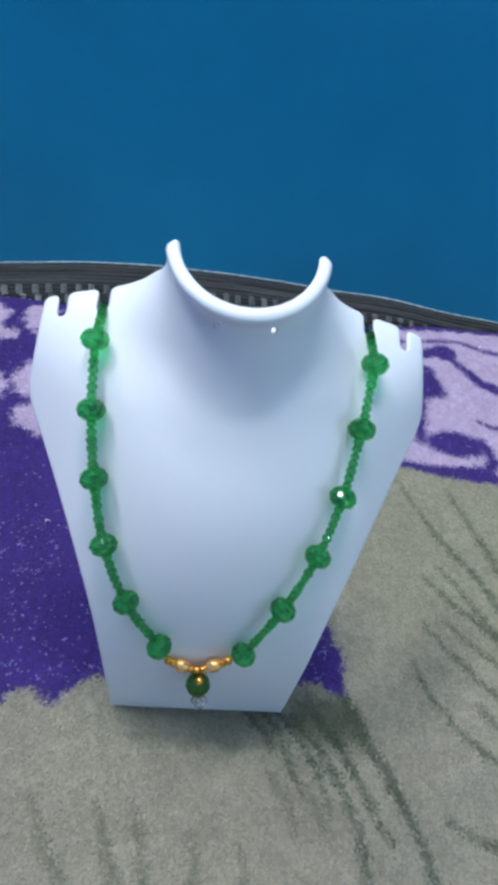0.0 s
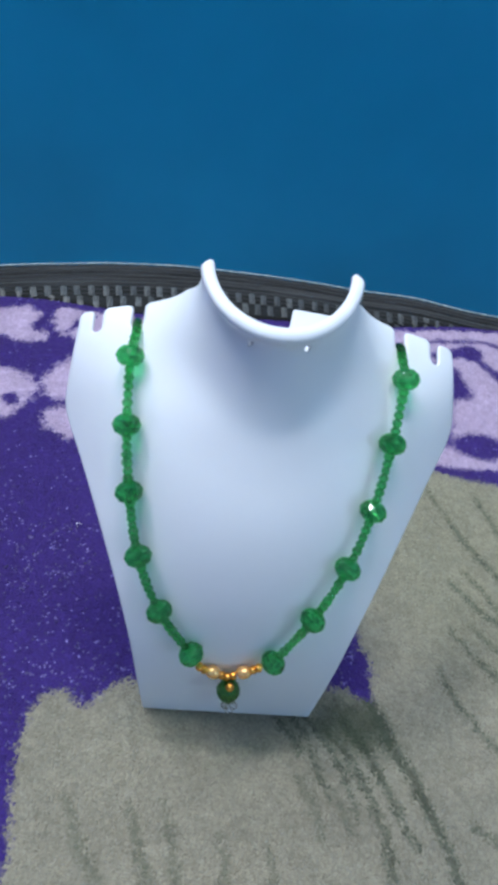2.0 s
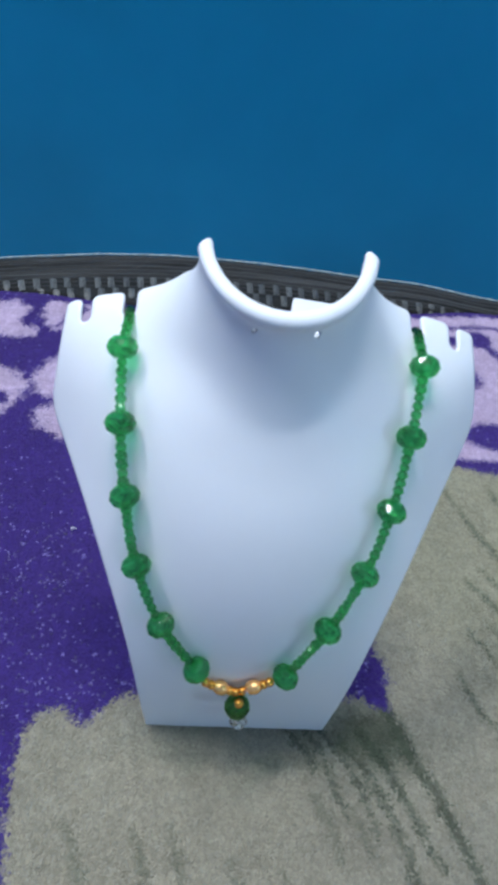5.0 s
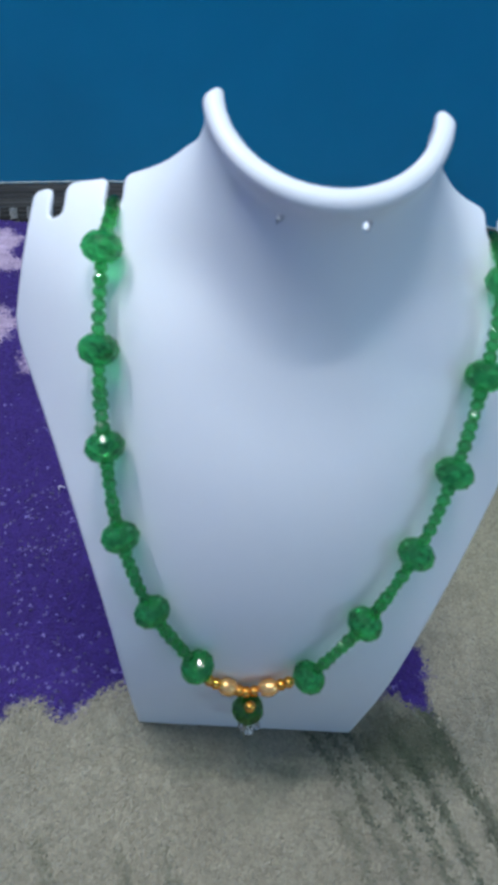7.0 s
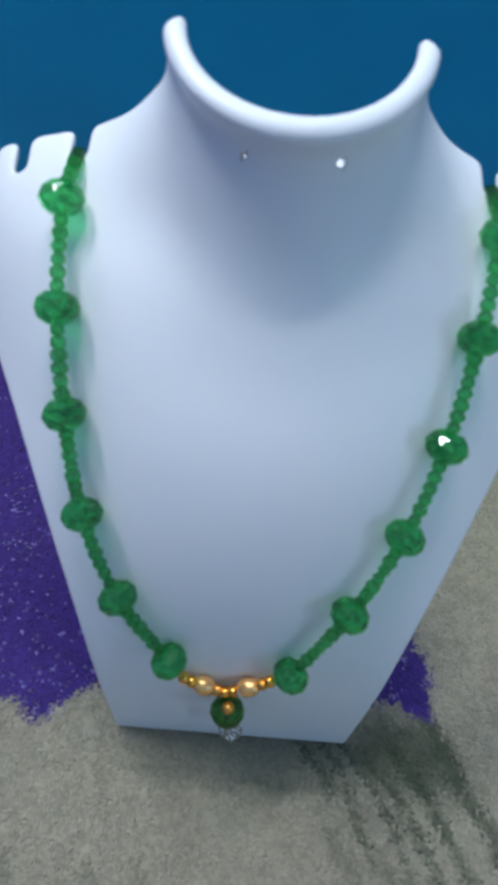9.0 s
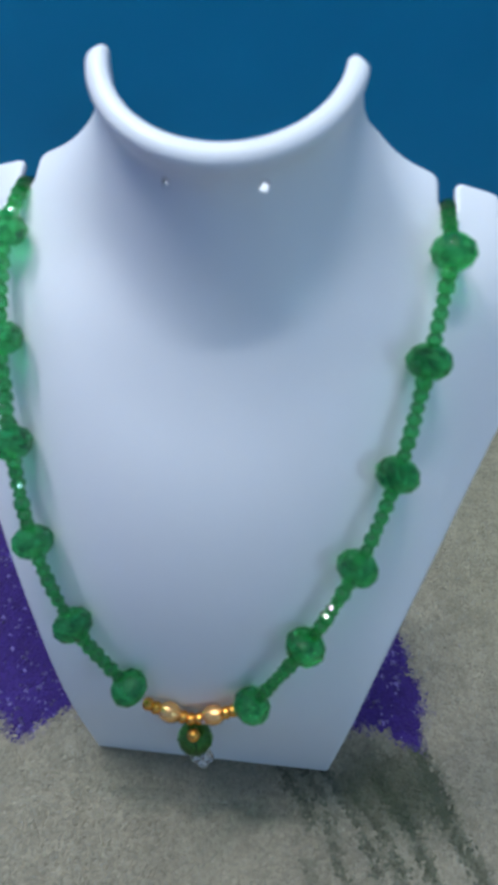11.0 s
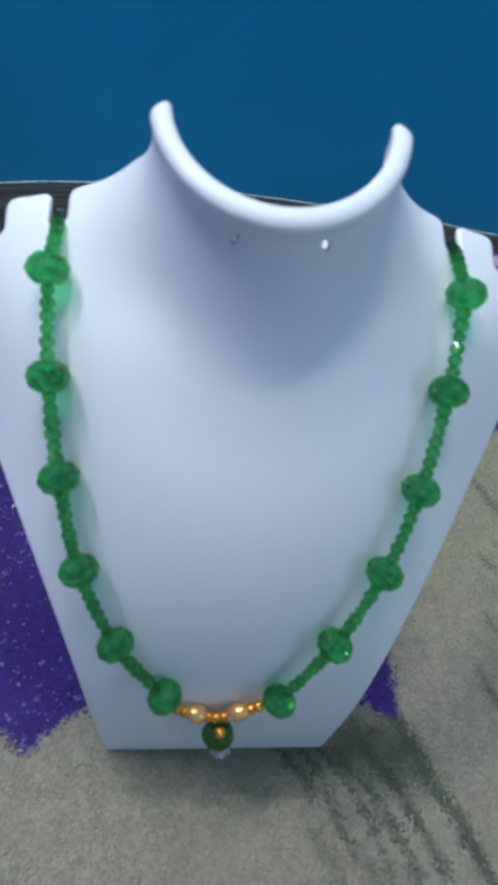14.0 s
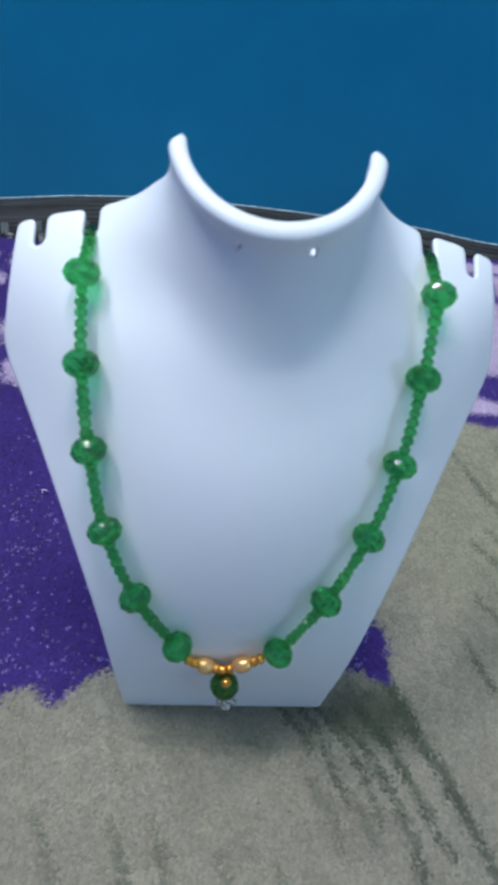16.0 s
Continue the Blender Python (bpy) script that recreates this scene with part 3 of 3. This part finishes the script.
def surface_of(field, lo, hi, gap):
    """Triangles of a field's zero level over a box, by tetrahedra (all mm)."""
    axes = [np.arange(a, b + gap, gap) for a, b in zip(lo, hi)]
    gx, gy, gz = np.meshgrid(*axes, indexing="ij")
    val = field(gx, gy, gz)
    nx, ny, nz = val.shape
    index = np.arange(val.size).reshape(val.shape)
    corner = [index[i : nx - 1 + i, j : ny - 1 + j, k : nz - 1 + k].ravel() for i in (0, 1) for j in (0, 1) for k in (0, 1)]
    flat = val.ravel()
    sign = np.stack([flat[c] < 0 for c in corner], -1)
    live = sign.any(1) & ~sign.all(1)
    corner = [c[live] for c in corner]
    keys, tris = [], []
    size = np.int64(val.size)

    def edge(a, b):
        return np.minimum(a, b).astype(np.int64) * size + np.maximum(a, b)

    for tet in ((0, 1, 3, 7), (0, 3, 2, 7), (0, 2, 6, 7), (0, 6, 4, 7), (0, 4, 5, 7), (0, 5, 1, 7)):
        v = np.stack([corner[t] for t in tet], -1)
        ins = flat[v] < 0
        code = (ins * [1, 2, 4, 8]).sum(1)
        for c in range(1, 15):
            w = v[code == c]
            if not len(w):
                continue
            a = [i for i in range(4) if c >> i & 1]
            b = [i for i in range(4) if not c >> i & 1]
            if len(a) == 2:
                q = [edge(w[:, a[0]], w[:, b[0]]), edge(w[:, a[0]], w[:, b[1]]), edge(w[:, a[1]], w[:, b[1]]), edge(w[:, a[1]], w[:, b[0]])]
                tris += [np.stack([q[0], q[1], q[2]], -1), np.stack([q[0], q[2], q[3]], -1)]
            else:
                one, rest = (a[0], b) if len(a) == 1 else (b[0], a)
                tris.append(np.stack([edge(w[:, one], w[:, r]) for r in rest], -1))
    tris = np.concatenate(tris)
    keys, flatidx = np.unique(tris.ravel(), return_inverse=True)
    faces = flatidx.reshape(-1, 3)
    i, j = keys // size, keys % size
    pts = np.stack([gx.ravel(), gy.ravel(), gz.ravel()], -1)
    t = flat[i] / (flat[i] - flat[j])
    verts = pts[i] + (pts[j] - pts[i]) * t[:, None]
    for _ in range(2):
        f0, g = gradient(field, verts)
        verts -= g * np.clip(f0, -0.4, 0.4)[:, None] / np.maximum((g * g).sum(1), 0.3)[:, None]
    _, g = gradient(field, verts)
    normal = g / np.maximum(np.linalg.norm(g, axis=1), 1e-6)[:, None]
    a, b, c = (verts[faces[:, k]] for k in range(3))
    flip = (np.cross(b - a, c - a) * normal[faces[:, 0]]).sum(1) < 0
    faces[flip] = faces[flip][:, ::-1]
    good = (faces[:, 0] != faces[:, 1]) & (faces[:, 1] != faces[:, 2]) & (faces[:, 0] != faces[:, 2])
    return verts, faces[good], normal


def gradient(field, p, e=0.25):
    x, y, z = p.T
    f0 = field(x, y, z)
    g = np.stack([field(x + e, y, z) - field(x - e, y, z), field(x, y + e, z) - field(x, y - e, z), field(x, y, z + e) - field(x, y, z - e)], -1)
    return f0, g / (2 * e)


def make_bust():
    verts, faces, normal = surface_of(bust_field, (-77, -6, -4), (77, 79, 190), 0.8)
    # round balls added behind the pinholes, to catch light and brighten the dots
    extra, more, out = [], [], []
    first = len(verts)
    for sx in (-1, 1):
        mid = np.array((sx * 8.9, 44.8 + 0.25 * (1 - sx), 162.2))
        at = first + len(extra)
        for i in range(7):
            for j in range(12):
                a, b = math.pi * i / 6, math.pi * j / 6
                d = np.array((math.sin(a) * math.cos(b), math.sin(a) * math.sin(b), math.cos(a)))
                extra.append(mid + 3.6 * d)
                out.append(d)
        more += [(at + i * 12 + j, at + (i + 1) * 12 + j, at + (i + 1) * 12 + (j + 1) % 12) for i in range(6) for j in range(12)]
        more += [(at + i * 12 + j, at + (i + 1) * 12 + (j + 1) % 12, at + i * 12 + (j + 1) % 12) for i in range(6) for j in range(12)]
    verts, faces, normal = np.r_[verts, extra], np.r_[faces, more], np.r_[normal, out]
    ob = from_arrays("necklace_display_bust", verts / 1000, faces, PLASTIC)
    ob.data.normals_split_custom_set_from_vertices(normal)
    return tagged(ob, "white glossy plastic necklace display bust with slotted shoulders", "display bust")


# ---- necklace ----
def faceted_bead(radius, half, sides=12, end=0.46):
    """A cut rondelle with its hole along z: staggered bands of flat three-sided facets, each with its own crisp edges."""
    bm = bmesh.new()
    rows = []
    for k, (h, r) in enumerate(((-1, end), (-0.62, 0.84), (0, 1.0), (0.62, 0.84), (1, end))):
        turn = math.pi / sides * (k % 2)
        rows.append([bm.verts.new((radius * r * math.cos(i * 2 * math.pi / sides + turn), radius * r * math.sin(i * 2 * math.pi / sides + turn), half * h)) for i in range(sides)])
    for k, (a, b) in enumerate(zip(rows, rows[1:])):
        for i in range(sides):
            j = (i + 1) % sides
            if k % 2 == 0:
                bm.faces.new([a[i], a[j], b[i]])
                bm.faces.new([a[j], b[j], b[i]])
            else:
                bm.faces.new([a[i], b[j], b[i]])
                bm.faces.new([a[i], a[j], b[j]])
    bm.faces.new(rows[0][::-1])
    bm.faces.new(rows[-1])
    bmesh.ops.recalc_face_normals(bm, faces=bm.faces[:])
    bmesh.ops.split_edges(bm, edges=bm.edges[:])
    mesh = bpy.data.meshes.new("bead")
    bm.to_mesh(mesh)
    bm.free()
    return mesh


def round_bead(radius, stretch=1.0):
    bm = bmesh.new()
    bmesh.ops.create_uvsphere(bm, u_segments=14, v_segments=9, radius=radius, matrix=Matrix.Diagonal((1, 1, stretch, 1)))
    smooth(bm)
    mesh = bpy.data.meshes.new("bead")
    bm.to_mesh(mesh)
    bm.free()
    return mesh


def glide(points, n=60):
    """A smooth line (Catmull-Rom) through points, and the line's length at each sample."""
    p = np.array([2 * np.array(points[0]) - points[1], *points, 2 * np.array(points[-1]) - points[-2]], float)
    out = []
    for k in range(1, len(p) - 2):
        t = np.linspace(0, 1, n, endpoint=False)[:, None]
        a, b, c, d = p[k - 1 : k + 3]
        out.append(0.5 * (2 * b + (c - a) * t + (2 * a - 5 * b + 4 * c - d) * t**2 + (3 * b - a - 3 * c + d) * t**3))
    out = np.concatenate([*out, p[-2:-1]])
    return out, np.r_[0, np.cumsum(np.linalg.norm(np.diff(out, axis=0), axis=1))]


def string_bead(name, mesh, mat, at, way, owner, roll=0.0, label="", size=1.0):
    if not mesh.materials:
        mesh.materials.append(mat)
    ob = new(name, mesh)
    ob.matrix_basis = Matrix.Translation(Vector(at) / 1000) @ Vector(way).to_track_quat("Z", "Y").to_matrix().to_4x4() @ pose(0, 0, 0, 0, 0, roll) @ Matrix.Scale(size, 4)
    ob.parent = owner
    return tagged(ob, label)


def clear_of_bust(p, gap):
    """Moves a point off the bust's face until it stands gap mm before it."""
    p = np.array(p, float)
    for _ in range(6):
        d, g = gradient(bust_solid, p[None])
        p = p + g[0] / np.linalg.norm(g[0]) * (gap - d[0])
    return p


def make_necklace():
    necklace = tagged(new("bead_necklace"), "green faceted crystal bead necklace with gold centre hanging on the bust", "necklace")
    big, small = faceted_bead(5.05e-3, 3.45e-3, 10, 0.50), faceted_bead(1.86e-3, 1.50e-3, 6, 0.45)
    west = [(-46.5, 53.0, 147.4), (-46.2, 36.2, 132.1), (-44, 22.8, 113.5), (-39.6, 10.6, 94), (-31, 0.8, 75.3), (-18.3, -5.6, 57.2)]
    east = [(46.5, 53.2, 148.2), (43.0, 37, 133), (39.0, 22.8, 114.1), (33.6, 9.3, 97), (24.0, 0.3, 77.6), (12.6, -4.8, 55.6)]
    slot_bead = faceted_bead(1.75e-3, 2.3e-3, 8, 0.8)
    rng = random.Random(3)
    for side, beads in ((-1, west), (1, east)):
        beads = [clear_of_bust(b, 4.7) for b in beads]
        line, length = glide(beads)
        at = lambda s: np.array([np.interp(s, length, line[:, k]) for k in range(3)])
        marks = [length[60 * k] for k in range(6)]
        for k, s in enumerate(marks):
            way = at(s + 0.5) - at(s - 0.5)
            way = way / np.linalg.norm(way) + np.array([rng.gauss(0, 0.07) for _ in range(3)])
            string_bead("large_bead", big, GREEN, beads[k], way, necklace, rng.uniform(0, 36))
            if k < 5:
                free = marks[k + 1] - s - 6.4
                n = round(free / 2.6)
                for i in range(n):
                    q = s + 3.2 + free * (i + 0.5) / n
                    way = at(q + 0.4) - at(q - 0.4)
                    way = way + np.array([rng.gauss(0, 0.12) for _ in range(3)])
                    string_bead("small_bead", small, SEED_GREEN, at(q), way, necklace, rng.uniform(0, 45), "", rng.uniform(0.86, 1.12))
        # over the shoulder and through the slot
        over = [beads[0], clear_of_bust((side * 46.6, 61, 153.0), 1.9), np.array((side * 47.0, 66.3, 152.6)), np.array((side * 46.8, 70.5, 149.0)), np.array((side * 46, 75, 143)), np.array((side * 43, 81, 138))]
        line, length = glide(over)
        s = 3.6 + 1.25
        while s < length[-1]:
            p = np.array([np.interp(s, length, line[:, k]) for k in range(3)])
            q = np.array([np.interp(s + 0.5, length, line[:, k]) for k in range(3)])
            string_bead("small_bead", small, SEED_GREEN, p, q - p + 1e-6, necklace, rng.uniform(0, 45))
            s += 2.5
        string_bead("slot_bead", slot_bead, TEAL, (side * 47.0, 66.9, 152.4), (0, 1, -0.35), necklace, 12 * side, "dark teal tube bead")
    # cord closing the string behind the stand
    back = [(-43, 81, 140), (-38, 78, 122), (-15, 74, 108), (15, 74, 108), (38, 78, 122), (43, 81, 140)]
    line, _ = glide(back, 10)
    bm = bmesh.new()
    rings = []
    for p in line:
        rings.append([bm.verts.new((p[0] / 1000, (p[1] + 0.6 * math.cos(a)) / 1000, (p[2] + 0.6 * math.sin(a)) / 1000)) for a in (0, 1.57, 3.14, 4.71)])
    for a, b in zip(rings, rings[1:]):
        for i in range(4):
            bm.faces.new([a[i], b[i], b[(i + 1) % 4], a[(i + 1) % 4]])
    smooth(bm)
    part("cord", bm, CORD, necklace, "thin dark green cord")
    # gold centre: seeds, two champagne pearls, and the drop
    seed, pearl = round_bead(1.75e-3, 0.9), round_bead(2.65e-3, 1.28)
    for px, pz, kind in ((-14.6, 47.0, 0), (-12.6, 45.6, 0), (-9.0, 44.0, 1), (-5.6, 42.2, 0), (-3.4, 41.4, 0), (-1.1, 42.4, 0), (2.6, 45.4, 1), (6.0, 47.6, 0), (8.0, 49.2, 0)):
        p = clear_of_bust((px, -5.0, pz), 2.8)
        string_bead("pearl_bead" if kind else "gold_bead", pearl if kind else seed, PEARL if kind else GOLD, p, (1, 0, 0.5 * (-1 if px < -3 else 1)), necklace, 0, "champagne pearl bead" if kind else "small gold bead")
    string_bead("silver_bead", round_bead(0.95e-3), SILVER, clear_of_bust((0.5, -5, 44.6), 4.2), (1, 0, 0), necklace, 0, "tiny silver bead")
    drop = np.array(clear_of_bust((-2.3, -6.5, 34.4), 5.2))
    string_bead("drop_bead", faceted_bead(4.9e-3, 4.0e-3, 12), OLIVE, drop, (0.05, 0.1, 1), necklace, 10, "olive green crystal drop bead")
    string_bead("gold_cap", round_bead(1.7e-3), GOLD, drop + (0.1, -1.8, 6.2), (0, 0, 1), necklace, 0, "gold bead over the drop")
    for dx, dz in ((-0.9, -12.0), (2.2, -11.8), (0.9, -15.2)):
        string_bead("crystal_chip", faceted_bead(2.0e-3 + 1e-5 * dx, 1.5e-3, 6), CLEAR, drop + (dx + 0.8, -0.6, dz + 0.5), (0.3, 0.2, 1), necklace, 15 * dx, "small clear crystal")
    bm = bmesh.new()
    bmesh.ops.create_cone(bm, segments=8, radius1=0.35e-3, radius2=0.35e-3, depth=12e-3, matrix=Matrix.Translation(Vector(drop + (0, -0.4, -8.5)) / 1000))
    smooth(bm)
    part("head_pin", bm, SILVER, necklace, "silver wire pin")
    return necklace


# ---- small white box with two sockets ----
def make_charger():
    charger = tagged(new("charger"), "small white plastic charger block with two sockets lying on the blanket", "charger")
    part("body", box((-0.0260, -0.0225, -0.011), (0.0260, 0.0225, 0.0), 0.0022, 3), PLASTIC, charger)
    for x in (-0.0233, -0.0128):
        part("socket", box((x, -0.0152, -0.0010), (x + 0.0047, -0.0110, 0.0003), 0.0002, 1), SOCKET, charger, "dark socket")
    part("socket_plate", box((-0.0178, -0.0146, -0.0010), (-0.0140, -0.0118, 0.0002), 0.0002, 1), SOCKET_TONGUE, charger, "pale grey plate")
    charger.matrix_basis = pose(0.0640, 0.2890, 0.0095, 0, 0, -9)
    return charger


# ---- lint on the blanket ----
def make_lint(x, y, turn, length=0.0042):
    """A short curled white fibre caught in the nap."""
    bm = bmesh.new()
    rings = []
    for k in range(9):
        a = k / 8
        mid = Vector((length * (a - 0.5), 0.0010 * math.sin(5.0 * a), 0.0009 + 0.0011 * math.sin(math.pi * a)))
        r = 0.00028 * (0.5 + math.sin(math.pi * (0.12 + 0.76 * a)))
        rings.append([bm.verts.new(mid + Vector((0, r * math.cos(b), r * math.sin(b)))) for b in (0, 1.26, 2.51, 3.77, 5.03)])
    for a, b in zip(rings, rings[1:]):
        for i in range(5):
            bm.faces.new([a[i], b[i], b[(i + 1) % 5], a[(i + 1) % 5]])
    bm.faces.new(rings[0][::-1])
    bm.faces.new(rings[-1])
    smooth(bm)
    ob = part("lint", bm, LINT)
    top = float(blanket_top(np.array([x]), np.array([y]))[0])
    ob.matrix_basis = pose(x, y, top, 0, 0, turn)
    return tagged(ob, "tiny curled white lint fibre on the fleece blanket", "lint", "lint on the blanket")


make_bed()
make_spread()
make_bust()
make_necklace()
make_charger()
make_blanket()
make_lint(-0.0812, 0.0960, 55, 0.0024)
make_lint(0.2178, 0.3150, 70, 0.0034)
